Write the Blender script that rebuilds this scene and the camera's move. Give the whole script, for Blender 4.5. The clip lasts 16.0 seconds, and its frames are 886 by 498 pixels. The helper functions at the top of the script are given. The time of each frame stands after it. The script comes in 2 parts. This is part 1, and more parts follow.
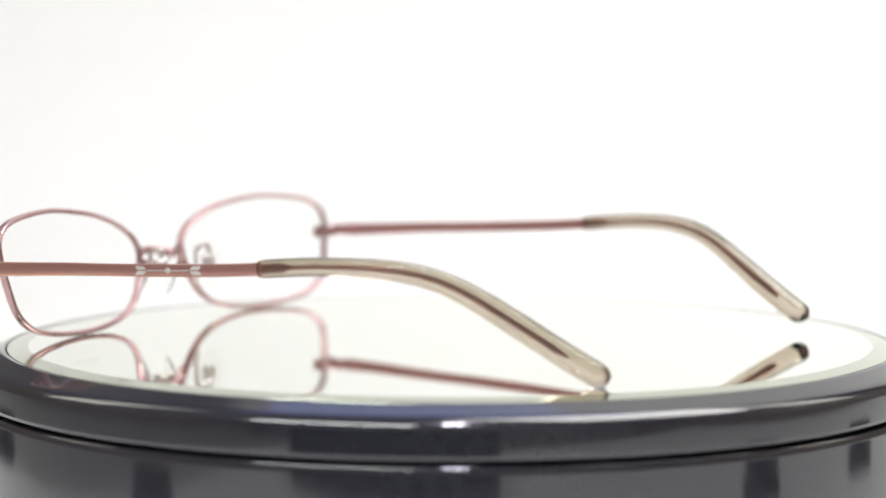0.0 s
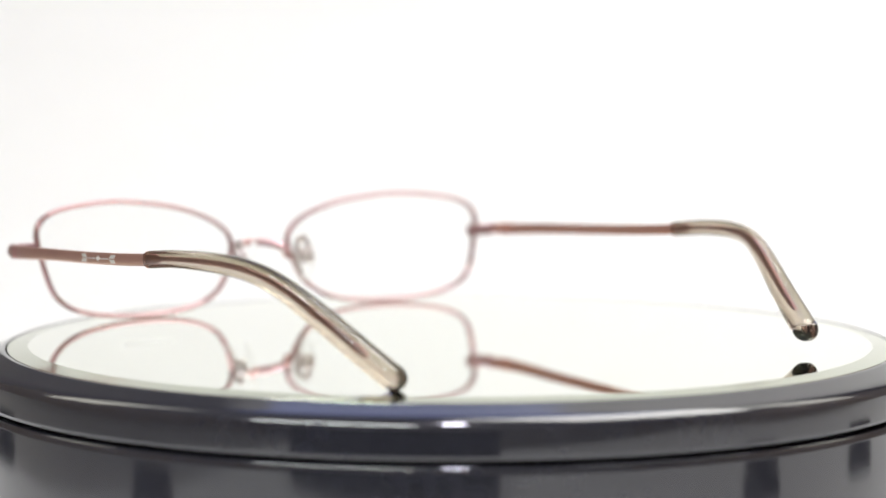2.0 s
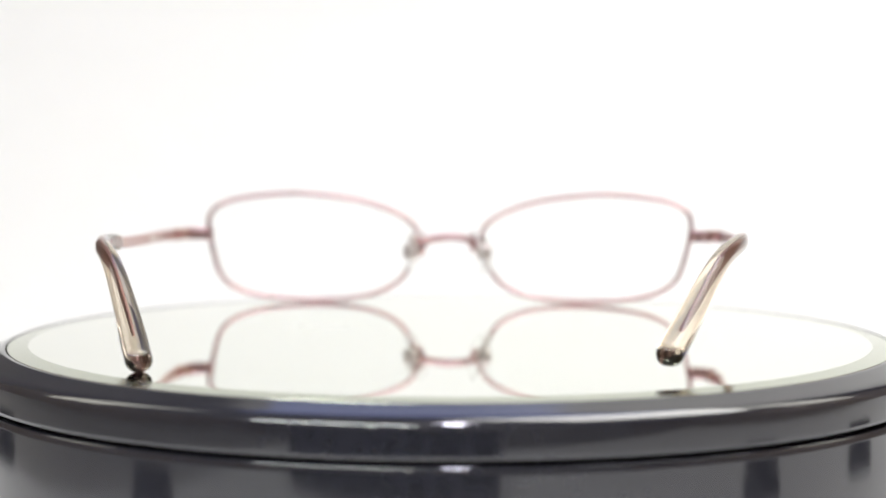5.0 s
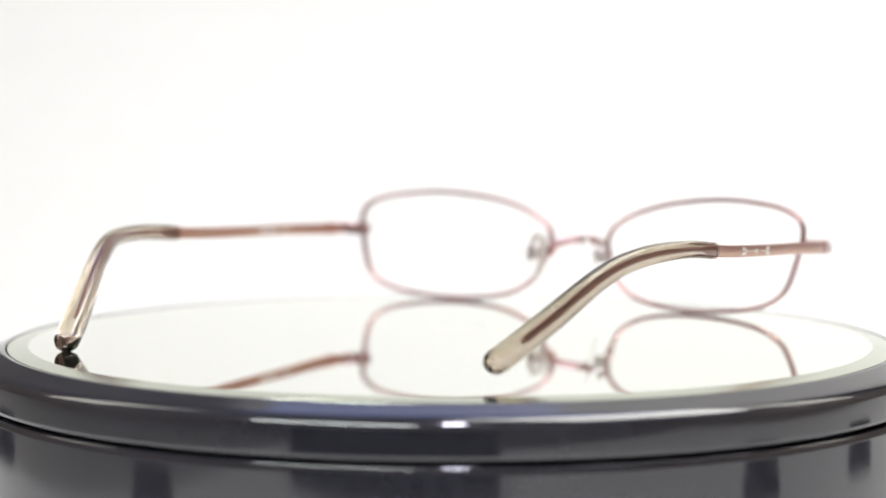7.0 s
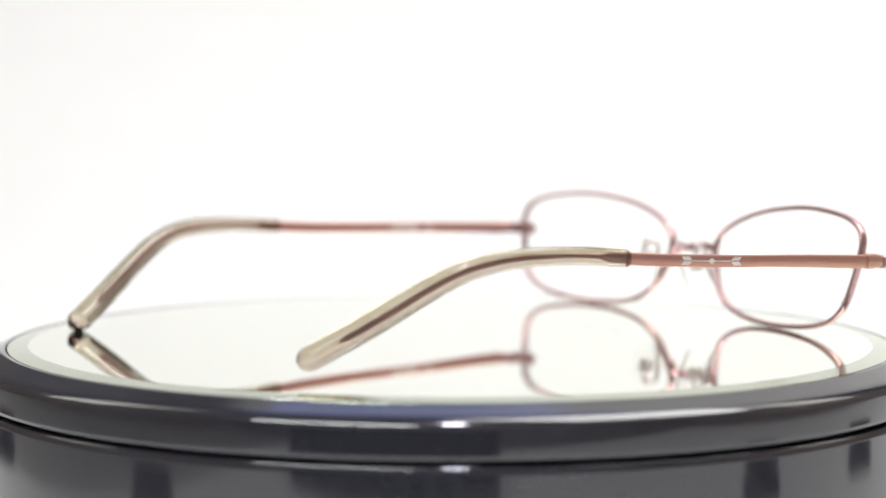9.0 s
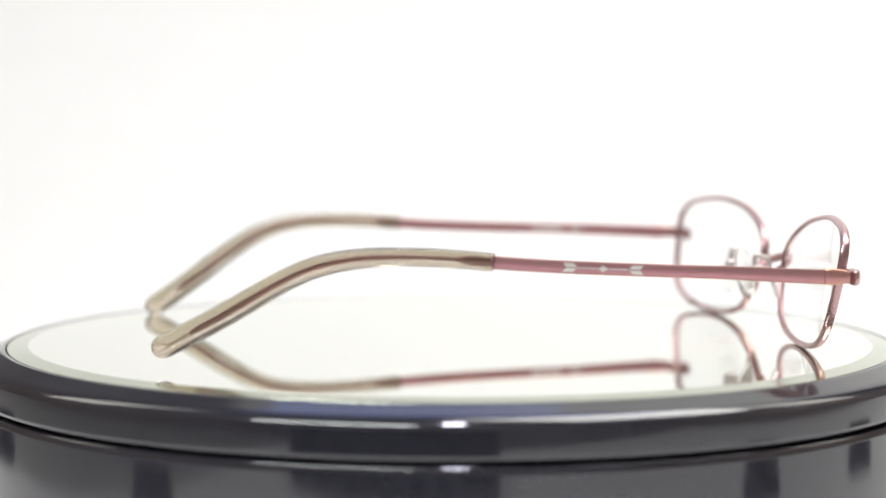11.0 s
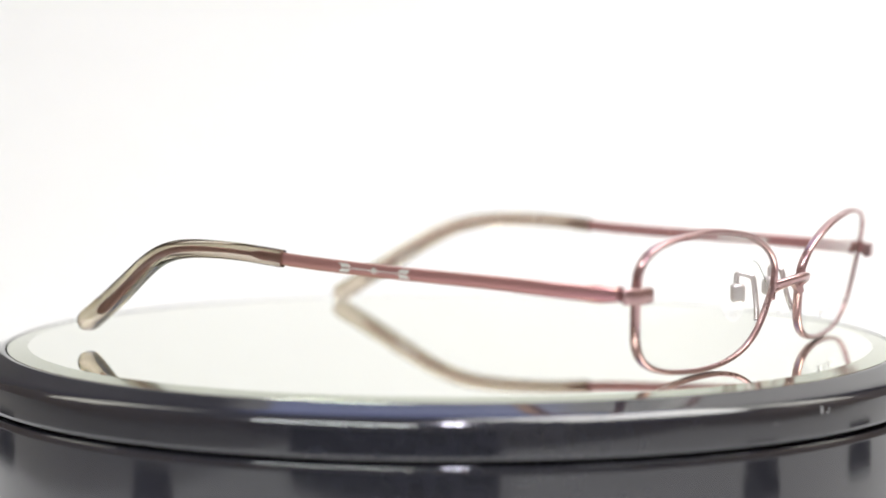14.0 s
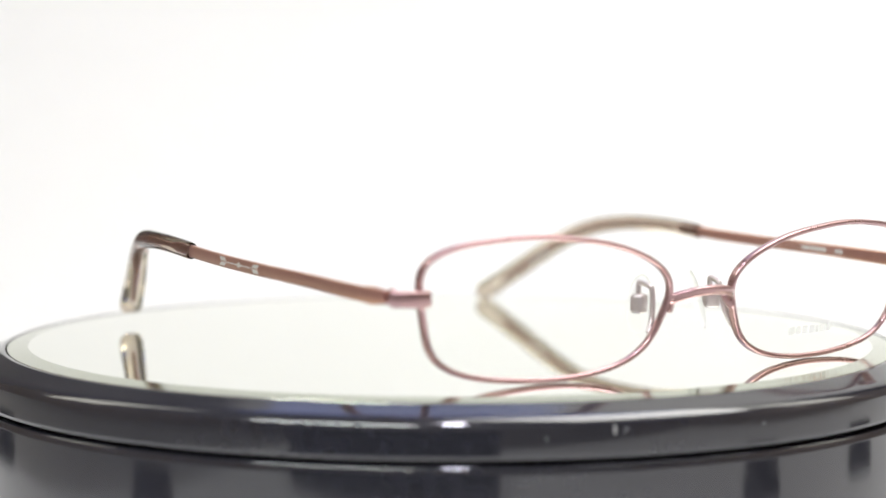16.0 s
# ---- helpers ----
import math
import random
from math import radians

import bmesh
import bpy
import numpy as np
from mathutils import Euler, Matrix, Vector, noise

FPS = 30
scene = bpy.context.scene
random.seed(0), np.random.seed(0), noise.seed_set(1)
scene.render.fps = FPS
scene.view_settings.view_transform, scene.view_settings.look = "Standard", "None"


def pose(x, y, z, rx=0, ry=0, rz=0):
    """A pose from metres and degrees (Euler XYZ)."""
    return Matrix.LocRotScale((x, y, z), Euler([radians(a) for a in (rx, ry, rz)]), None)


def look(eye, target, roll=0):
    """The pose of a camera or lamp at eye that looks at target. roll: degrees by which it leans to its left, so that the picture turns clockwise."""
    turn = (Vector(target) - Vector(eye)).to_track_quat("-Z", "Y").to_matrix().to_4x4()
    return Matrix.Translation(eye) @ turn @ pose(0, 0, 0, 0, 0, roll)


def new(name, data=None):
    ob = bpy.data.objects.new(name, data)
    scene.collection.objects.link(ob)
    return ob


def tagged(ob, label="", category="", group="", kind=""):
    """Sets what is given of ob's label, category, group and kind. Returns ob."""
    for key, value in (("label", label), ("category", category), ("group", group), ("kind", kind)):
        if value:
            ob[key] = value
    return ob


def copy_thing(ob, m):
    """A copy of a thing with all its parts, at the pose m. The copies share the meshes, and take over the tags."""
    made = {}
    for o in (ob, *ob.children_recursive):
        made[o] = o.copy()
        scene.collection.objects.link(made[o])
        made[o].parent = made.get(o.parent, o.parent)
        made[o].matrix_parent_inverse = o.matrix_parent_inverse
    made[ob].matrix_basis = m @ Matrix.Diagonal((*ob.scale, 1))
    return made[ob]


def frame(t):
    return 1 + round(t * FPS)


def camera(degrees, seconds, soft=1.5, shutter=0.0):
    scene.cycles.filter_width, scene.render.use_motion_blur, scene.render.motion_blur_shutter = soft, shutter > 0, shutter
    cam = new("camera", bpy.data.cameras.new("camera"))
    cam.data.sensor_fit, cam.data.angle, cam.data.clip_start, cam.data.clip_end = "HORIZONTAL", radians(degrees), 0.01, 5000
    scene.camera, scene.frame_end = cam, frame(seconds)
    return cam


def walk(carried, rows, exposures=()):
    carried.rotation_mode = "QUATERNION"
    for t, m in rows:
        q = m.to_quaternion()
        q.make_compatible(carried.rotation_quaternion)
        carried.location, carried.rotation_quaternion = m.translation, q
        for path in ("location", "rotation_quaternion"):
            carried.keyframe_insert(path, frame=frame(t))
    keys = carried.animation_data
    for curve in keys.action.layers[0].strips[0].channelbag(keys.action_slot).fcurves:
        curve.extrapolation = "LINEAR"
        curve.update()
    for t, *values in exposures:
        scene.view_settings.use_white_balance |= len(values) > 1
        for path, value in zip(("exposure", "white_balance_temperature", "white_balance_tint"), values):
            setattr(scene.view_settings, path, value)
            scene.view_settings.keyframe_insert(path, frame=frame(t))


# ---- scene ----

# ---------- camera: it stands still on a tripod ----------
cam = camera(23.844, 16.0, soft=1.5)
cam.data.dof.use_dof = True
cam.data.dof.focus_distance = 0.414
cam.data.dof.aperture_fstop = 10.0
EYE = Vector((0.0, -0.450, 0.05376))
AIM = Vector((-0.003372, 0.997091, -0.076137))
walk(cam, [(0.0, look(EYE, EYE + AIM, 0.05)), (16.0, look(EYE, EYE + AIM, 0.05))], exposures=[(0.0, 0.0), (16.0, 0.0)])

SPIN = -12.8134          # degrees per second of the turntable
MM = 0.001
TOP = 0.5 * MM           # height of the mirror's face

# ---------- light ----------
world = bpy.data.worlds.new("world")
scene.world = world
world.use_nodes = True
world.node_tree.nodes["Background"].inputs[0].default_value = (0.9, 0.95, 1.0, 1)
world.node_tree.nodes["Background"].inputs[1].default_value = 0.3


def area(name, eye, target, sx, sy, watts, colour):
    data = bpy.data.lights.new(name, "AREA")
    data.shape, data.size, data.size_y, data.energy, data.color = "RECTANGLE", sx, sy, watts, colour
    ob = new(name, data)
    ob.matrix_world = look(Vector(eye), Vector(target))
    return ob


# unseen pair, added to bring the paper behind up to white
area("backdrop_fill_west", (-0.52, 0.22, 0.50), (0.05, 0.80, 0.08), 0.30, 0.40, 1.15, (1.0, 0.98, 0.87))
area("backdrop_fill_east", (0.52, 0.22, 0.50), (-0.05, 0.80, 0.08), 0.30, 0.40, 1.24, (1.0, 0.975, 0.88))
area("top_lamp", (0.03, 0.36, 0.70), (0.02, 0.34, 0.0), 0.60, 0.30, 0.52, (0.20, 0.32, 1.0))
area("spot_lamp", (0.010, -0.36, 0.60), (0, 0, 0), 0.045, 0.09, 1.4, (0.86, 0.84, 1.0))
area("strip_lamp", (-0.240, -0.40, 0.50), (0, 0, 0), 0.38, 0.055, 1.9, (0.95, 1.0, 0.98))
# fill added out of view to brighten the front of the paper
area("front_fill", (0.60, 0.18, 1.55), (0.22, -0.20, 0.0), 1.00, 1.00, 23.5, (1.0, 0.98, 0.94))


# ---------- materials ----------
def material(name, colour, rough=0.5, metal=0.0, ior=1.5, transmission=0.0, coat=0.0, vary=0.08, grain=400.0, bump=0.0, rough_vary=0.0, film=0.0):
    """A principled surface with variation of tone and gloss at two scales."""
    m = bpy.data.materials.new(name)
    m.use_nodes = True
    nt = m.node_tree
    b = nt.nodes["Principled BSDF"]
    b.inputs["Roughness"].default_value = rough
    b.inputs["Metallic"].default_value = metal
    b.inputs["IOR"].default_value = ior
    b.inputs["Transmission Weight"].default_value = transmission
    b.inputs["Coat Weight"].default_value = coat
    b.inputs["Coat Roughness"].default_value = 0.12
    b.inputs["Thin Film Thickness"].default_value = film
    b.inputs["Thin Film IOR"].default_value = 1.5
    co = nt.nodes.new("ShaderNodeTexCoord")
    fine = nt.nodes.new("ShaderNodeTexNoise")
    fine.inputs["Scale"].default_value, fine.inputs["Detail"].default_value = grain, 4
    broad = nt.nodes.new("ShaderNodeTexNoise")
    broad.inputs["Scale"].default_value, broad.inputs["Detail"].default_value = grain / 14, 2
    for n in (fine, broad):
        nt.links.new(co.outputs["Object"], n.inputs["Vector"])
    mix = nt.nodes.new("ShaderNodeMath")
    mix.operation = "ADD"
    nt.links.new(fine.outputs[0], mix.inputs[0])
    nt.links.new(broad.outputs[0], mix.inputs[1])
    tone = nt.nodes.new("ShaderNodeMapRange")
    tone.inputs["From Min"].default_value, tone.inputs["From Max"].default_value = 0.6, 1.4
    tone.inputs["To Min"].default_value, tone.inputs["To Max"].default_value = 1 - vary, 1 + vary
    nt.links.new(mix.outputs[0], tone.inputs["Value"])
    tint = nt.nodes.new("ShaderNodeVectorMath")
    tint.operation = "SCALE"
    tint.inputs[0].default_value = colour
    nt.links.new(tone.outputs[0], tint.inputs["Scale"])
    nt.links.new(tint.outputs[0], b.inputs["Base Color"])
    if rough_vary:
        gloss = nt.nodes.new("ShaderNodeMapRange")
        gloss.inputs["From Min"].default_value, gloss.inputs["From Max"].default_value = 0.6, 1.4
        gloss.inputs["To Min"].default_value, gloss.inputs["To Max"].default_value = max(0, rough - rough_vary), rough + rough_vary
        nt.links.new(mix.outputs[0], gloss.inputs["Value"])
        nt.links.new(gloss.outputs[0], b.inputs["Roughness"])
    if bump:
        bp = nt.nodes.new("ShaderNodeBump")
        bp.inputs["Strength"].default_value, bp.inputs["Distance"].default_value = bump, 0.0002
        nt.links.new(fine.outputs[0], bp.inputs["Height"])
        nt.links.new(bp.outputs[0], b.inputs["Normal"])
    return m


PAPER = material("white_paper", (0.86, 0.865, 0.86), 0.8, vary=0.015, grain=60, bump=0.05)
WALL = material("room_paint", (0.52, 0.51, 0.50), 0.8, vary=0.04, grain=20)
TABLE_TOP = material("grey_laminate", (0.45, 0.445, 0.43), 0.5, vary=0.06, grain=40)
FLOOR = material("room_floor", (0.10, 0.085, 0.07), 0.5, vary=0.15, grain=12)
BLACK = material("black_gloss_plastic", (0.025, 0.0255, 0.034), 0.085, ior=1.80, vary=0.2, grain=300, rough_vary=0.02)
MATT_BLACK = material("black_matt_plastic", (0.015, 0.015, 0.016), 0.5, vary=0.2, grain=300)
MIRROR = material("silvered_glass", (0.90, 0.93, 0.845), 0.004, metal=1.0, vary=0.004, grain=30)
BEVEL = material("bevelled_glass_edge", (0.53, 0.57, 0.45), 0.12, metal=1.0, vary=0.03, grain=60)
ROSE = material("rose_lacquered_metal", (0.53, 0.335, 0.335), 0.29, metal=0.85, vary=0.05, grain=2500, coat=0.25, rough_vary=0.04)
# plated titanium: the hue of its interference film turns from mauve to brown as it is seen aslant
ROSE_BAR = material("mauve_brown_plated_metal", (0.53, 0.30, 0.285), 0.28, metal=0.50, ior=3.5, film=261.0, vary=0.04, grain=6000)
CORE = material("dull_mauve_core_metal", (0.44, 0.285, 0.28), 0.38, metal=0.7, vary=0.05, grain=3000)
STEEL = material("pale_rosy_steel", (0.73, 0.66, 0.65), 0.36, metal=0.72, vary=0.05, grain=2000)
SILVER = material("silver_inlay", (0.90, 0.88, 0.84), 0.35, metal=0.5, vary=0.03, grain=2500)
WHITE_PRINT = material("white_print", (0.85, 0.83, 0.80), 0.6, vary=0.03, grain=2500)
FAINT_PRINT = material("faint_grey_print", (0.90, 0.90, 0.90), 0.3, ior=1.05, transmission=0.9, vary=0.03, grain=2500)
ACETATE = material("smoky_clear_acetate", (0.64, 0.555, 0.45), 0.035, ior=1.44, transmission=1.0, vary=0.03, grain=500)
LENS = material("clear_demo_lens", (0.99, 0.995, 0.99), 0.0, ior=1.16, transmission=1.0, vary=0.002, grain=50)
PAD = material("clear_silicone_pad", (0.97, 0.97, 0.96), 0.2, ior=1.055, transmission=1.0, vary=0.01, grain=500)
# unseen side walls, tinted warm to throw brown into the temples
SIDE_WALL = material("warm_bounce_paint", (0.50, 0.40, 0.31), 0.8, vary=0.05, grain=20)
DUST = material("pale_dust", (0.7, 0.7, 0.68), 0.8, vary=0.1, grain=3000)


# ---------- mesh helpers ----------
def link(name, verts, faces, mat, parent=None, label="", smooth=True):
    me = bpy.data.meshes.new(name)
    me.from_pydata([tuple(v) for v in verts], [], faces)
    bm = bmesh.new()
    bm.from_mesh(me)
    bmesh.ops.recalc_face_normals(bm, faces=bm.faces)
    for f in bm.faces:
        f.smooth = smooth
    bm.to_mesh(me)
    bm.free()
    me.materials.append(mat)
    ob = new(name, me)
    if smooth:
        me.set_sharp_from_angle(angle=radians(38))
    ob.parent = parent
    return tagged(ob, label)


def lathe(profile, n=192):
    """A ring or disc from (radius, height) pairs in millimetres."""
    verts, faces, k = [], [], len(profile)
    for i in range(n):
        a = 2 * math.pi * i / n
        verts += [(r * MM * math.cos(a), r * MM * math.sin(a), z * MM) for r, z in profile]
    for i in range(n):
        j = (i + 1) % n
        faces += [(i * k + s, j * k + s, j * k + s + 1, i * k + s + 1) for s in range(k - 1)]
    return verts, faces


def box(x0, x1, y0, y1, z0, z1, bevel=0.0, seg=2):
    bm = bmesh.new()
    bmesh.ops.create_cube(bm, size=1.0)
    for v in bm.verts:
        v.co = Vector(((x0 + x1) / 2 + v.co.x * (x1 - x0), (y0 + y1) / 2 + v.co.y * (y1 - y0), (z0 + z1) / 2 + v.co.z * (z1 - z0)))
    if bevel:
        bmesh.ops.bevel(bm, geom=list(bm.edges), offset=bevel, segments=seg, profile=0.6, affect="EDGES")
    bm.verts.index_update()
    out = [v.co.copy() for v in bm.verts], [tuple(v.index for v in f.verts) for f in bm.faces]
    bm.free()
    return out


def spline(knots, values, y):
    """Natural cubic spline through the knots."""
    n, h = len(knots), np.diff(knots)
    a, b = np.eye(n), np.zeros(n)
    for i in range(1, n - 1):
        a[i, i - 1], a[i, i], a[i, i + 1] = h[i - 1], 2 * (h[i - 1] + h[i]), h[i]
        b[i] = 6 * ((values[i + 1] - values[i]) / h[i] - (values[i] - values[i - 1]) / h[i - 1])
    m = np.linalg.solve(a, b)
    k = int(min(max(np.searchsorted(knots, y) - 1, 0), n - 2))
    d, e = y - knots[k], knots[k + 1] - y
    return float((m[k] * e ** 3 + m[k + 1] * d ** 3) / (6 * h[k]) + (values[k] / h[k] - m[k] * h[k] / 6) * e + (values[k + 1] / h[k] - m[k + 1] * h[k] / 6) * d)


def sweep(path, half, up=Vector((0, 0, 1)), n=16, closed=False, power=2.6, ends=True):
    """A bar along path. half(i) gives half its width and half its height at station i; power shapes the section from round to square."""
    path = [Vector(p) for p in path]
    verts, faces, count = [], [], len(path)
    for i, p in enumerate(path):
        a = path[(i - 1) % count] if closed or i > 0 else p
        b = path[(i + 1) % count] if closed or i < count - 1 else p
        t = (b - a).normalized()
        side = t.cross(up(p) if callable(up) else up).normalized()
        top = side.cross(t).normalized()
        w, h = half(i)
        for j in range(n):
            c, s = math.cos(2 * math.pi * j / n), math.sin(2 * math.pi * j / n)
            u = math.copysign(abs(c) ** (2 / power), c)
            v = math.copysign(abs(s) ** (2 / power), s)
            verts.append(p + side * (w * u) + top * (h * v))
    for i in range(count if closed else count - 1):
        k = (i + 1) % count
        faces += [(i * n + j, i * n + (j + 1) % n, k * n + (j + 1) % n, k * n + j) for j in range(n)]
    if not closed and ends:
        faces += [tuple(reversed(range(n))), tuple(range((count - 1) * n, count * n))]
    return verts, faces


def merged(*shapes):
    verts, faces = [], []
    for v, f in shapes:
        base = len(verts)
        verts += list(v)
        faces += [tuple(base + i for i in q) for q in f]
    return verts, faces


def smooth_path(points, steps=8):
    """Catmull-Rom through a few points."""
    p = [Vector(q) for q in points]
    p = [p[0] * 2 - p[1]] + p + [p[-1] * 2 - p[-2]]
    out = []
    for i in range(1, len(p) - 2):
        for s in range(steps):
            t = s / steps
            a, b, c, d = p[i - 1], p[i], p[i + 1], p[i + 2]
            out.append(0.5 * ((2 * b) + (c - a) * t + (2 * a - 5 * b + 4 * c - d) * t * t + (3 * b - a - 3 * c + d) * t ** 3))
    return out + [p[-2]]


# ---------- the room, table and white sweep ----------
TABLE = -70 * MM


def make_room():
    x, y0, y1, z0, z1, t = 1.6, -1.9, 1.5, -0.80, 1.70, 0.08
    for name, dims in (("wall_north", (-x, x, y1, y1 + t, z0, z1)), ("wall_south", (-x, x, y0 - t, y0, z0, z1)),
                       ("wall_west", (-x - t, -x, y0 - t, y1 + t, z0, z1)), ("wall_east", (x, x + t, y0 - t, y1 + t, z0, z1))):
        tagged(link(name, *box(*dims), SIDE_WALL if name in ("wall_west", "wall_east") else WALL, smooth=False), "plain painted room wall", "wall", kind="structure")
    tagged(link("floor", *box(-x - t, x + t, y0 - t, y1 + t, z0 - t, z0), FLOOR, smooth=False), "dark wooden room floor", "floor", kind="structure")
    tagged(link("ceiling", *box(-x - t, x + t, y0 - t, y1 + t, z1, z1 + t), WALL, smooth=False), "grey painted ceiling", "ceiling", kind="structure")


def make_table():
    thing = tagged(new("table"), "grey laminate table under the white paper", "table")
    thing.location = (0, 0, -0.8)
    top = TABLE - 1.5 * MM + 0.8
    link("tabletop", *box(-0.8, 0.8, -0.66, 0.95, top - 0.03, top, 0.003), TABLE_TOP, thing)
    for sx in (-0.74, 0.74):
        for sy in (-0.60, 0.89):
            link("leg", *box(sx - 0.025, sx + 0.025, sy - 0.025, sy + 0.025, 0, top - 0.03, 0.003), FLOOR, thing)


def make_sweep():
    """White paper that lies on the table and curves up behind."""
    prof = [(-0.62, TABLE), (-0.3, TABLE)] + [(y, TABLE) for y in (0.0, 0.3, 0.5)]
    for i in range(1, 13):
        a = radians(90 * i / 12)
        prof.append((0.5 + 0.35 * math.sin(a), TABLE + 0.35 * (1 - math.cos(a))))
    prof += [(0.85, 0.8), (0.85, 1.25)]
    verts, faces, k = [], [], len(prof)
    for x in (-0.36, 0.78):
        verts += [(x, y, z) for y, z in prof]
    for x in (-0.36, 0.78):
        verts += [(x, y + (0.0012 if z > 0.3 else 0.0), z - (0.0012 if z <= 0.3 else 0)) for y, z in prof]
    for s in range(k - 1):
        faces += [(s, s + 1, k + s + 1, k + s), (2 * k + s, 2 * k + s + 1, 3 * k + s + 1, 3 * k + s),
                  (s, s + 1, 2 * k + s + 1, 2 * k + s), (k + s, k + s + 1, 3 * k + s + 1, 3 * k + s)]
    faces += [(0, k, 3 * k, 2 * k), (k - 1, 2 * k - 1, 4 * k - 1, 3 * k - 1)]
    tagged(link("backdrop", verts, faces, PAPER), "seamless white paper sweep curving up behind the turntable", "backdrop", kind="structure")


def make_feet():
    """Low black feet that stand on the paper beside the turntable and show in its gloss."""
    first = None
    for x, y, a in ((0.346, -0.165, -64.5), (0.397, 0.041, -96), (-0.308, -0.176, 60), (-0.353, 0.141, 112)):
        m = pose(x, y, TABLE, 0, 0, -a)
        if first is None:
            first = tagged(new("stand_foot"), "low black plastic foot on the white paper", "stand foot", group="feet beside the turntable")
            link("block", *box(-0.030, 0.030, -0.012, 0.012, 0, 0.009, 0.0015), MATT_BLACK, first)
            link("peg", *box(-0.010, 0.010, -0.006, 0.006, 0.009, 0.0125, 0.0008), MATT_BLACK, first)
            link("cap", *box(-0.027, 0.027, -0.011, 0.011, 0.0125, 0.0178, 0.0015), MATT_BLACK, first)
            first.matrix_world = m
        else:
            copy_thing(first, m)


def make_stand_in_box():
    """Low dark stand-in box, added under the camera to show in the rim's gloss."""
    bm = bmesh.new()
    bmesh.ops.create_cube(bm, size=1.0)
    for v in bm.verts:
        v.co = Vector((v.co.x * 0.34, v.co.y * 0.20, 0.032 + v.co.z * 0.064))
    bmesh.ops.bevel(bm, geom=[e for e in bm.edges if abs(e.verts[0].co.z - e.verts[1].co.z) > 0.01], offset=0.05, segments=8, profile=0.5, affect="EDGES")
    bmesh.ops.bevel(bm, geom=[e for e in bm.edges if min(e.verts[0].co.z, e.verts[1].co.z) > 0.06], offset=0.004, segments=2, profile=0.5, affect="EDGES")
    bm.verts.index_update()
    shape = [v.co.copy() for v in bm.verts], [tuple(v.index for v in f.verts) for f in bm.faces]
    bm.free()
    thing = tagged(new("stand_in_box"), "low dark stand-in box under the camera, added for its reflection", "box")
    thing.location = (-0.095, -0.495, TABLE)
    link("body", *shape, MATT_BLACK, thing)


# ---------- the turntable ----------
def make_turntable():
    thing = tagged(new("turntable"), "black glossy plastic display turntable with round mirror top", "turntable")
    thing.location = (0, 0, TABLE)
    up = TABLE / MM
    base = [(0, 0), (99.0, 0), (100.2, 0.8), (100.6, 2.0), (100.6, 3.0), (100.6, -11.3 - up), (100.58, -10.8 - up), (100.4, -10.2 - up), (100.0, -9.8 - up), (99.0, -9.6 - up), (60, -9.5 - up), (0, -9.5 - up)]
    link("base", *lathe(base), BLACK, thing, "black glossy plastic drum base")
    platter_profile = [(60, -9.4), (97.0, -9.4), (97.2, -8.9), (100.2, -8.9), (100.5, -8.65), (100.6, -8.3), (100.6, -8.0), (100.45, -3.7), (100.43, -3.45),
                       (100.37, -3.18), (100.22, -2.86), (99.98, -2.52), (99.66, -2.18), (99.27, -1.88), (98.82, -1.62), (98.3, -1.40), (97.7, -1.17), (95.2, -0.17), (94.9, -0.05), (94.4, 0.15), (94.0, 0.05), (93.85, -0.4), (93.8, -2.5), (60, -2.5)]
    platter = link("platter", *lathe([(r, z - up) for r, z in platter_profile]), BLACK, thing, "black glossy plastic rim of the rotating plate")
    top = TOP / MM
    link("mirror", *lathe([(0, top - up), (40, top - up), (89.4, top - up), (89.4, -2.4 - up), (0, -2.4 - up)]), MIRROR, platter, "round silvered mirror plate")
    link("bevel", *lathe([(89.42, top - up), (93.6, top - 0.45 - up), (93.7, top - 0.6 - up), (93.7, -2.4 - up), (89.42, -2.4 - up)]), BEVEL, platter, "greenish bevelled mirror edge")
    dust_at = Vector((-0.694, 0.791, 0)) * 93.75 * MM
    a0 = math.atan2(dust_at.y, dust_at.x)
    for da, z, r, h in ((0.0, -4.0, 0.16, 0.75), (0.021, -4.0, 0.22, 0.12), (0.017, -4.5, 0.14, 0.14), (-0.12, -5.2, 0.12, 0.1), (0.3, -4.8, 0.1, 0.12)):
        rr = (100.44 + (-3.2 - z) * 0.03) * MM
        v, f = box(-r * MM, r * MM, -0.05 * MM, 0.05 * MM, -h * MM, h * MM, 0.04 * MM)
        turn = Matrix.Translation((rr * math.cos(a0 + da), rr * math.sin(a0 + da), (z - up) * MM)) @ Matrix.Rotation(a0 + da + math.pi / 2, 4, "Z")
        link("lint", [turn @ c for c in v], f, DUST, platter, "speck of pale lint")
    return thing, platter


# ---------- the spectacles ----------
# Own axes: x to the wearer's one side, y forwards, z up; then laid on the plate.
PLACE = Matrix.Translation((-65.12 * MM, 31.35 * MM, 0)) @ Matrix.Rotation(1.0440, 4, "Z")
LENS_X, LENS_Z, TILT, WRAP, BOW = 37.909, 16.382, 0.1786, 0.1319, 0.002
RIM_C, RIM_S = (-0.1209, 0.0042, -0.0392, -0.0304, -0.0077, 0.0011, -0.0015, 0.0035), (-0.1364, 0.0592, 0.0351, 0.0057, 0.0188, -0.008, -0.0022, -0.0046)
KNOTS = [0, 8, 25, 42, 57, 73, 83, 91, 99, 108, 120, 136]
ARM_X = [65.5, 67.0, 67.5, 67.4, 67.1, 66.6, 66.4, 65.6, 63.6, 60.1, 55.1, 48.5]
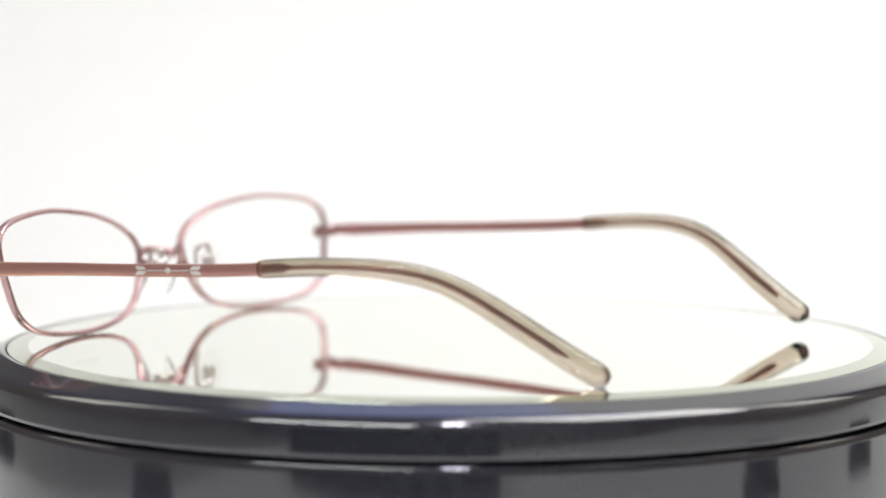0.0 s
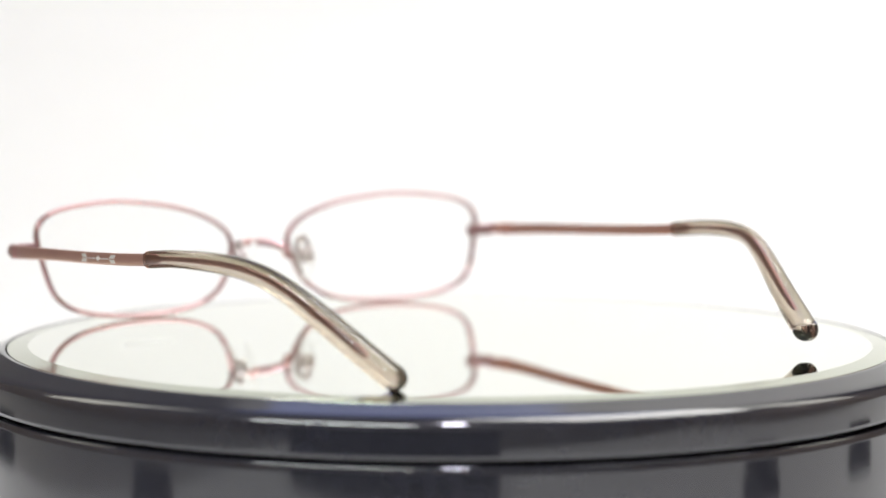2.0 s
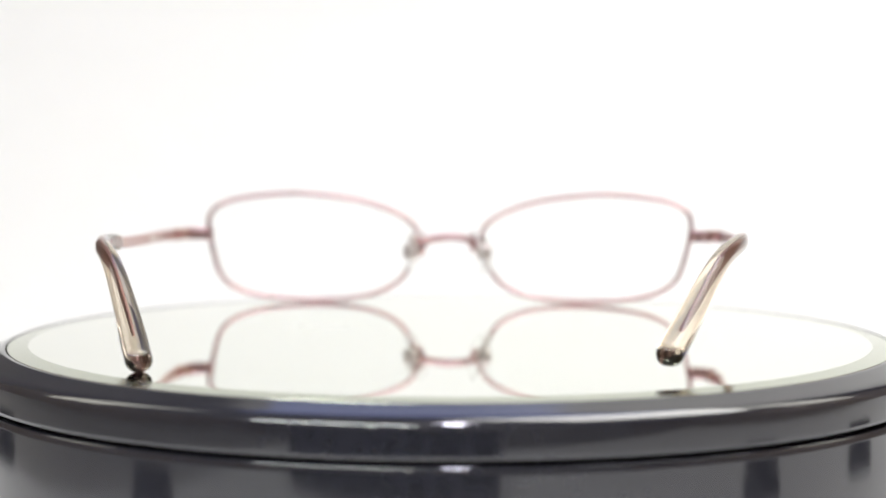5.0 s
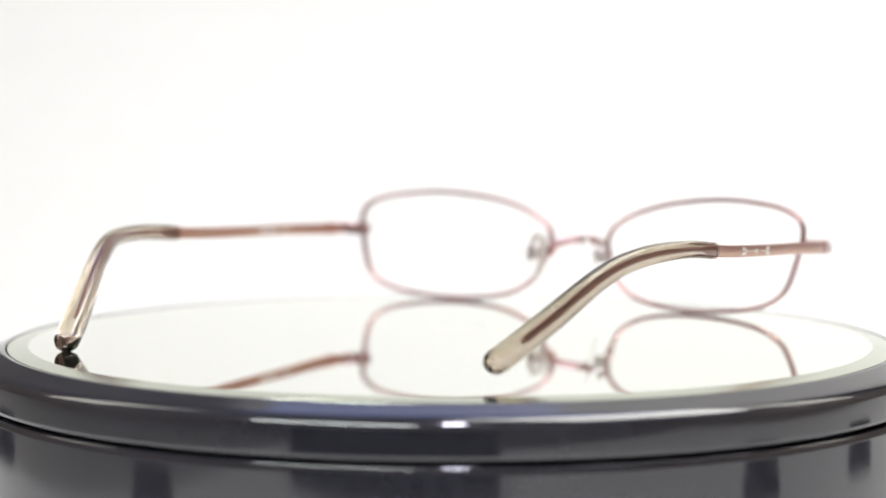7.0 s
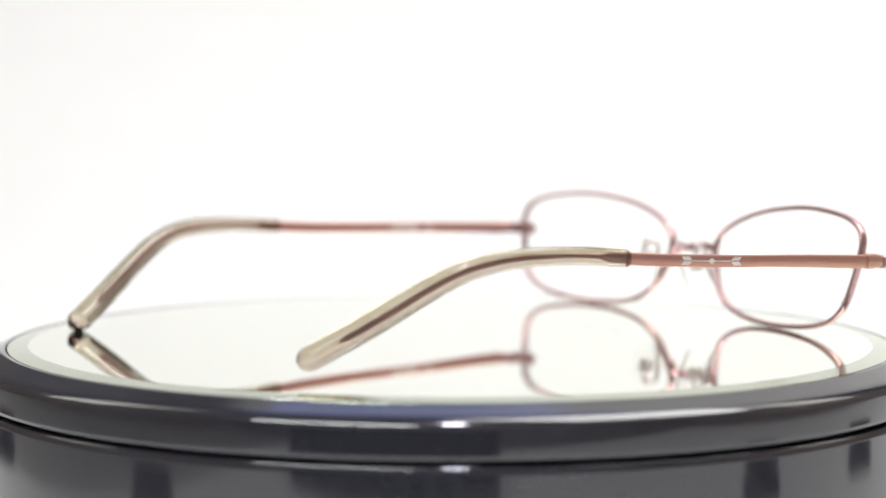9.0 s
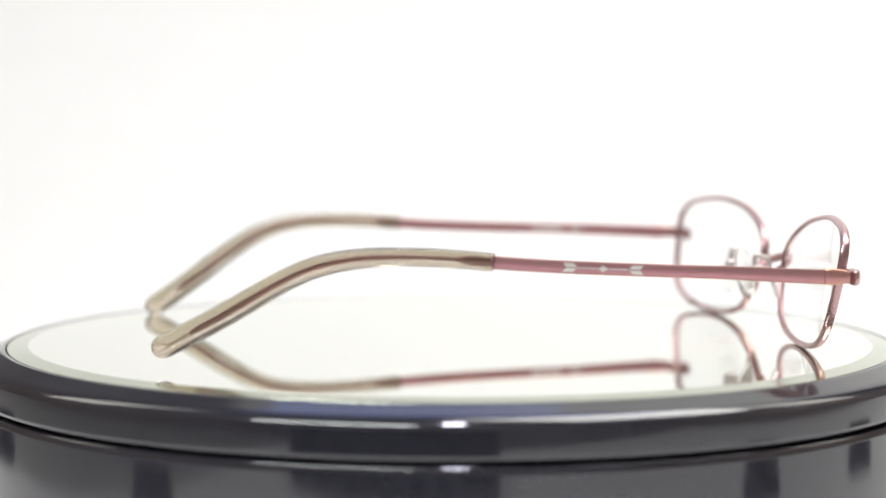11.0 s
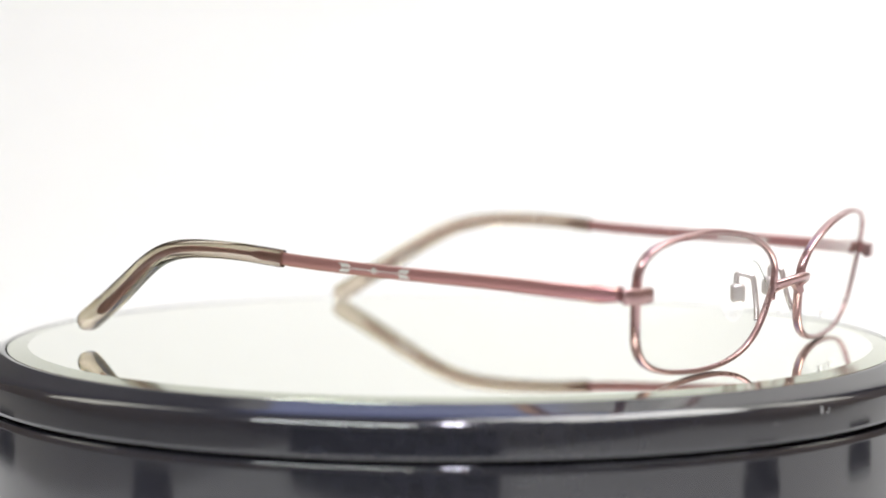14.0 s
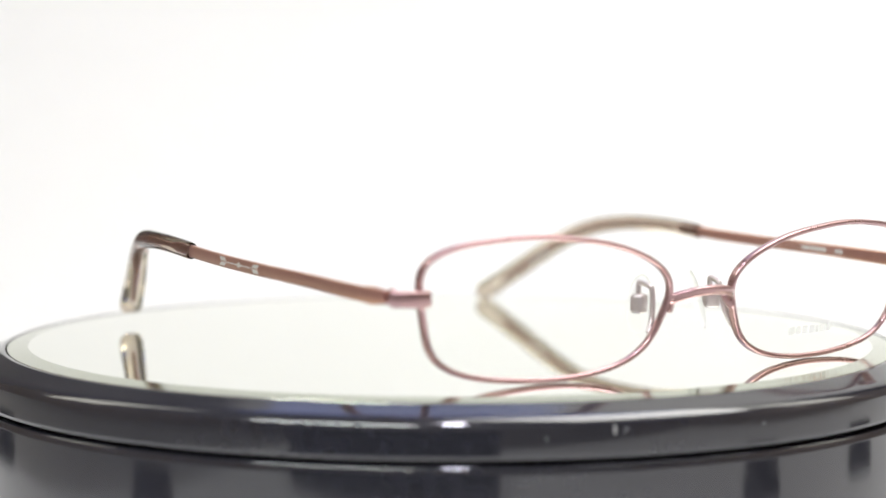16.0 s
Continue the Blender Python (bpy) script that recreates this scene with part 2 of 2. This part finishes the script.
ARM_Z = [17.6, 17.7, 18.4, 18.95, 19.5, 20.4, 21.2, 21.35, 20.8, 18.35, 11.3, 2.0]


def outline(a):
    """The lens shape: an oval bent by a few harmonics."""
    swell = math.exp(sum(c * math.cos((k + 1) * a) + d * math.sin((k + 1) * a) for k, (c, d) in enumerate(zip(RIM_C, RIM_S))))
    return 26.0 * swell * math.cos(a), 13.4 * swell * math.sin(a)


def lens_point(u, v, side, off=0.0):
    return Vector((side * (LENS_X + u), -(WRAP * u + BOW * (u * u + v * v) - TILT * v) + off, LENS_Z + v))


def arm_point(y, side):
    x, z = spline(KNOTS, ARM_X, y), spline(KNOTS, ARM_Z, y)
    if side > 0:
        x, z = x - 0.5 + 0.016 * y, z + 0.2 + 0.0125 * y
    else:
        x, z = x - 0.8 * min(1, max(0, y - 100) / 25), z + 0.95 * math.exp(-((y - 114) / 15) ** 2) - 0.5 * min(1, max(0, y - 121) / 12)
    return Vector((side * x, -y, z))


def put(name, shape, mat, parent, label="", smooth=True):
    verts, faces = shape
    return link(name, [PLACE @ (Vector(v) * MM) for v in verts], faces, mat, parent, label, smooth)


def arm_frame(y, side):
    p = arm_point(y, side)
    t = (arm_point(y + 0.3, side) - arm_point(y - 0.3, side)).normalized()
    out = (t.cross(Vector((0, 0, 1))) * -side).normalized()
    if out.x * side < 0:
        out = -out
    up = out.cross(t)
    if up.z < 0:
        up = -up
    return p, t, out, up


def plate_on_arm(polys, y, side, lift, thick, inner=False):
    """Flat figures, given along the arm and across it, lying on the arm's outer or inner face."""
    shapes = []
    for poly in polys:
        verts = []
        for level in (lift, lift + thick):
            for s, h in poly:
                p, t, out, up = arm_frame(y + s, side)
                verts.append(p + (out * (-level) if inner else out * level) + up * h)
        n = len(poly)
        faces = [tuple(range(n)), tuple(range(2 * n - 1, n - 1, -1))] + [(i, (i + 1) % n, n + (i + 1) % n, n + i) for i in range(n)]
        shapes.append((verts, faces))
    return merged(*shapes)


def tip_half(y):
    """Half the width and half the height of the plastic tip at y."""
    s = y - 73.4
    return 1.2 + 1.45 * min(1, max(0, s - 10) / 46) ** 1.2, 1.74 + 0.58 * min(1, max(0, s - 14) / 34)


def on_tip(flat, side):
    """Lays flat figures, given along the arm and across it, on the inner face of the tip."""
    out = []
    for y, h in flat:
        p, t, o, up = arm_frame(y, side)
        w, hh = tip_half(y)
        bulge = max(0.0, 1 - abs(h / hh) ** 2.5) ** (1 / 2.5)
        out.append(p - o * (w * bulge + 0.10) + up * h)
    return out


def lettering(text, size):
    """Vertices and faces of a flat word in the built-in font."""
    curve = bpy.data.curves.new("letters", "FONT")
    curve.body, curve.size, curve.resolution_u = text, size, 3
    ob = new("letters", curve)
    me = bpy.data.meshes.new_from_object(ob.evaluated_get(bpy.context.evaluated_depsgraph_get()))
    verts, faces = [(v.co.x, v.co.y) for v in me.vertices], [tuple(q.vertices) for q in me.polygons]
    bpy.data.objects.remove(ob)
    bpy.data.curves.remove(curve)
    bpy.data.meshes.remove(me)
    return verts, faces


def make_spectacles():
    thing = tagged(new("spectacles"), "rose metal rimmed eyeglasses with smoky clear temple tips on mirror", "glasses")
    thing.location = (0, 0, 0)
    for side in (-1, 1):
        n = 120
        ring = [lens_point(*outline(2 * math.pi * i / n), side) for i in range(n)]
        put("rim", sweep(ring, lambda i: (0.56, 0.95), up=Vector((0, 1, 0)), n=14, closed=True, power=2.4), ROSE, thing, "thin rose lacquered metal rim")
        # clear demo lens set in the rim
        verts, faces, rings = [], [], 9
        for off in (0.55, -0.55):
            verts.append(lens_point(0, 0, side, off))
            for r in range(1, rings + 1):
                for i in range(n):
                    u, v = outline(2 * math.pi * i / n)
                    verts.append(lens_point(u * r / rings * 0.992, v * r / rings * 0.985, side, off))
        half = 1 + rings * n
        for b in (0, half):
            faces += [(b, b + 1 + i, b + 1 + (i + 1) % n) for i in range(n)]
            for r in range(rings - 1):
                s = b + 1 + r * n
                faces += [(s + i, s + (i + 1) % n, s + n + (i + 1) % n, s + n + i) for i in range(n)]
        s = 1 + (rings - 1) * n
        faces += [(s + i, s + (i + 1) % n, half + s + (i + 1) % n, half + s + i) for i in range(n)]
        lens = put("lens", (verts, faces), LENS, thing, "clear plastic demo lens")
        lens.visible_shadow = False
        # end piece, hinge and temple
        end = smooth_path([(side * 59.3, -1.2, 17.5), (side * 61.5, -1.4, 17.5), (side * 63.6, -1.9, 17.55), (side * 65.2, -2.7, 17.6), (side * 65.9, -3.5, 17.65)], 5)
        sizes = [1.40] + [1.50] * 15 + [1.48, 1.45, 1.4, 1.3, 1.05]
        put("end_piece", sweep(end, lambda i: (0.95, sizes[i]), n=16, power=3.6), ROSE, thing, "rose metal end piece")
        block = [arm_point(4.2 + 0.47 * i, side) for i in range(12)]
        swell = [1.1, 1.3, 1.36, 1.4, 1.46, 1.54, 1.6, 1.62, 1.62, 1.6, 1.56, 1.5]
        put("hinge_block", sweep(block, lambda i: (0.85, swell[i]), n=16, power=3.4), ROSE_BAR, thing, "rose metal hinge block")
        p, t, out, up = arm_frame(4.1, side)
        barrels = []
        for k, (hz, rr) in enumerate(((-0.85, 0.62), (0.0, 0.62), (0.85, 0.62))):
            c = p - out * 1.1 + up * hz
            barrels.append(sweep([c - up * 0.38, c + up * 0.38], lambda i: (rr, rr), up=Vector((0, 1, 0)), n=14, power=2))
        plate = [p - out * 1.25 + t * s for s in (0.2, 1.5, 3.0, 4.6)]
        barrels.append(sweep(plate, lambda i: (0.35, 1.0), n=12, power=4))
        screw = p - out * 1.1
        barrels.append(sweep([screw + up * 1.2, screw + up * 1.45], lambda i: (0.5, 0.5), up=Vector((0, 1, 0)), n=12, power=2))
        put("hinge", merged(*barrels), ROSE_BAR, thing, "small rose metal barrel hinge")
        ys = [9.0 + 0.9 * i for i in range(73)]
        arm = put("temple", sweep([arm_point(y, side) for y in ys], lambda i: (0.55, 1.25 + 0.2 * max(0, 1 - i / 30)), n=16, power=4.0), ROSE_BAR, thing, "flat brown-rose metal temple")
        ys = [73.9 + 0.85 * i for i in range(66)]

        def core(i):
            s = i * 0.85
            h = 0.78 if s < 4.4 else max(0.37, 0.78 - (s - 4.4) * 0.17)
            h += 0.07 * min(1, max(0, s - 12) / 10)
            return (0.34 - 0.08 * min(1, s / 8), h * (1, 1, 0.75, 0.35)[max(0, i - 62)])
        put("core_wire", sweep([arm_point(y, side) for y in ys], core, n=12, power=3.0), CORE, arm, "metal core inside the tip")
        ys = [73.4 + 0.75 * i for i in range(81)] + [134.0, 134.5, 134.95, 135.3, 135.6, 135.8, 135.92, 136.0]
        last = len(ys) - 1

        def tip(i):
            s, left = ys[i] - ys[0], ys[last] - ys[i]
            w, h = tip_half(ys[i])
            if s < 0.5:
                w, h = w * 0.93, h * 0.95
            if left < 2.2:
                k = 0.12 + 0.88 * math.sqrt(max(0.0, 1 - ((2.2 - left) / 2.2) ** 2))
                w, h = w * k, h * k
            return (w, h)
        put("temple_tip", sweep([arm_point(y, side) for y in ys], tip, n=24, power=2.25), ACETATE, arm, "smoky clear plastic temple tip")
        # silver arrow inlaid on the outer face
        feather = [[(-1.45, 0.85), (0.55, 0.85), (1.35, 0.09), (-0.8, 0.09)], [(-1.45, -0.85), (0.55, -0.85), (1.35, -0.09), (-0.8, -0.09)]]
        tail = [[(-s, h) for s, h in poly] for poly in feather]
        figures = [[(s - 6.3, h) for s, h in poly] for poly in feather] + [[(s + 6.3, h) for s, h in poly] for poly in tail]
        figures += [[(-1.0, 0), (0, 0.62), (1.0, 0), (0, -0.62)], [(-4.8, 0.1), (-0.9, 0.1), (-0.9, -0.1), (-4.8, -0.1)], [(0.9, 0.1), (4.8, 0.1), (4.8, -0.1), (0.9, -0.1)]]
        put("arrow_inlay", plate_on_arm(figures, 52.8, side, 0.53, 0.06), SILVER, arm, "silver arrow and diamond inlay", smooth=False)
        # nose pad on its wire arm
        wire = smooth_path([(side * 10.6, -0.5, 8.6), (side * 9.4, -1.0, 11.0), (side * 8.7, -1.6, 14.2), (side * 8.5, -2.0, 16.4), (side * 8.6, -2.5, 17.0),
                            (side * 8.9, -4.6, 17.5), (side * 9.0, -5.2, 17.1), (side * 9.1, -5.3, 14.6)], 6)
        stalk = put("pad_arm", sweep(wire, lambda i: (0.55, 0.55), up=Vector((0.3, 0.8, 0.1)), n=10, power=2), STEEL, thing, "bent steel nose pad wire")
        v, f = box(-1.65, 1.65, -1.4, 1.4, -1.9, 1.9, 1.1, 5)
        put("pad_box", ([Vector((side * 9.1, -5.0, 13.6)) + Matrix.Rotation(side * 0.5, 3, "Z") @ c for c in v], f), STEEL, stalk, "small steel pad mount")
        bm = bmesh.new()
        bmesh.ops.create_uvsphere(bm, u_segments=24, v_segments=14, radius=1)
        turn = Matrix.Translation((side * 7.3, -6.9, 13.2)) @ Matrix.Rotation(side * radians(32), 4, "Z") @ Matrix.Rotation(side * radians(-14), 4, "Y") @ Matrix.Diagonal((0.9, 2.7, 5.8, 1))
        pad = [turn @ c.co for c in bm.verts], [tuple(c.index for c in q.verts) for q in bm.faces]
        bm.free()
        put("nose_pad", pad, PAD, stalk, "clear oval silicone nose pad").visible_shadow = False
        # writing on the inner face of the tip
        if side < 0:
            verts, faces = lettering("COL.3", 1.7)
            shape = on_tip([(121.3 - x, y - 1.25) for x, y in verts], side), faces
            put("writing", shape, WHITE_PRINT, arm, "white printed colour code", smooth=False)
        else:
            quads = [(a, a + w, h0, h0 + 0.45) for a, w, h0 in ((118.6, 0.7, -1.2), (119.8, 0.6, -1.2), (120.9, 0.8, -1.2))]
            flat, faces = [], []
            for a, b, h0, h1 in quads:
                faces.append(tuple(range(len(flat), len(flat) + 4)))
                flat += [(a, h0), (b, h0), (b, h1), (a, h1)]
            put("writing", (on_tip(flat, side), faces), FAINT_PRINT, arm, "small unreadable white printing", smooth=False)
        if side < 0:
            marks, faces = [], []
            for k, (x, w) in enumerate(((-12.8, 1.6), (-10.6, 1.2), (-8.9, 1.6), (-6.8, 1.4), (-4.9, 0.9), (-3.5, 1.5), (-1.5, 1.3))):
                faces.append(tuple(range(len(marks), len(marks) + 4)))
                marks += [lens_point(u, v, side, 0.60) for u, v in ((x, -10.6), (x + w, -10.6), (x + w, -9.1), (x, -9.1))]
            put("lens_mark", (marks, faces), FAINT_PRINT, lens, "faint unreadable grey printing", smooth=False)
        # printing on the inside of the temple
        if side < 0:
            bars = [[(a, 0.42), (a + w, 0.42), (a + w, -0.42), (a, -0.42)] for a, w in ((-3.6, 0.9), (-2.5, 0.7), (-1.6, 1.1), (-0.2, 0.9), (1.0, 0.6), (1.9, 1.0), (3.1, 0.7), (-8.4, 0.8), (-7.3, 0.9))]
            put("print_mark", plate_on_arm(bars, 36.0, side, 0.53, 0.04, inner=True), WHITE_PRINT, arm, "small unreadable white printing", smooth=False)
    # bridge
    span = smooth_path([(-7.7, 1.9, 14.7), (-6.6, 3.2, 15.3), (-4.0, 4.9, 16.1), (0, 5.7, 16.5), (4.0, 4.9, 16.1), (6.6, 3.2, 15.3), (7.7, 1.9, 14.7)], 6)
    m = len(span) - 1
    shapes = [sweep(span, lambda i: (0.7, 0.92 + 0.35 * abs(2 * i / m - 1) ** 4), up=Vector((0, 0.35, 1)), n=14, power=3.0)]
    for side in (-1, 1):
        v, f = box(-1.05, 1.05, -0.8, 0.8, -1.5, 1.5, 0.4, 3)
        v = [Vector((c.x - side * 0.45 * min(0.0, c.z) * (1 if c.x * side < 0 else 0), c.y, c.z)) for c in v]
        turn = Matrix.Translation((side * 7.35, 1.7, 13.7)) @ Matrix.Rotation(side * radians(24), 4, "Z") @ Matrix.Rotation(side * radians(-20), 4, "Y")
        shapes.append(([turn @ c for c in v], f))
    put("bridge", merged(*shapes), ROSE, thing, "rose metal bridge")
    return thing


def motions(spun):
    rows = [(0.5 * i, 0.5 * i * SPIN) for i in range(33)]
    for ob, z in spun:
        walk(ob, [(t, pose(0, 0, z, 0, 0, a)) for t, a in rows])


make_room()
make_table()
make_sweep()
make_feet()
make_stand_in_box()
turntable, platter = make_turntable()
spectacles = make_spectacles()
motions([(platter, 0.0), (spectacles, 0.0)])
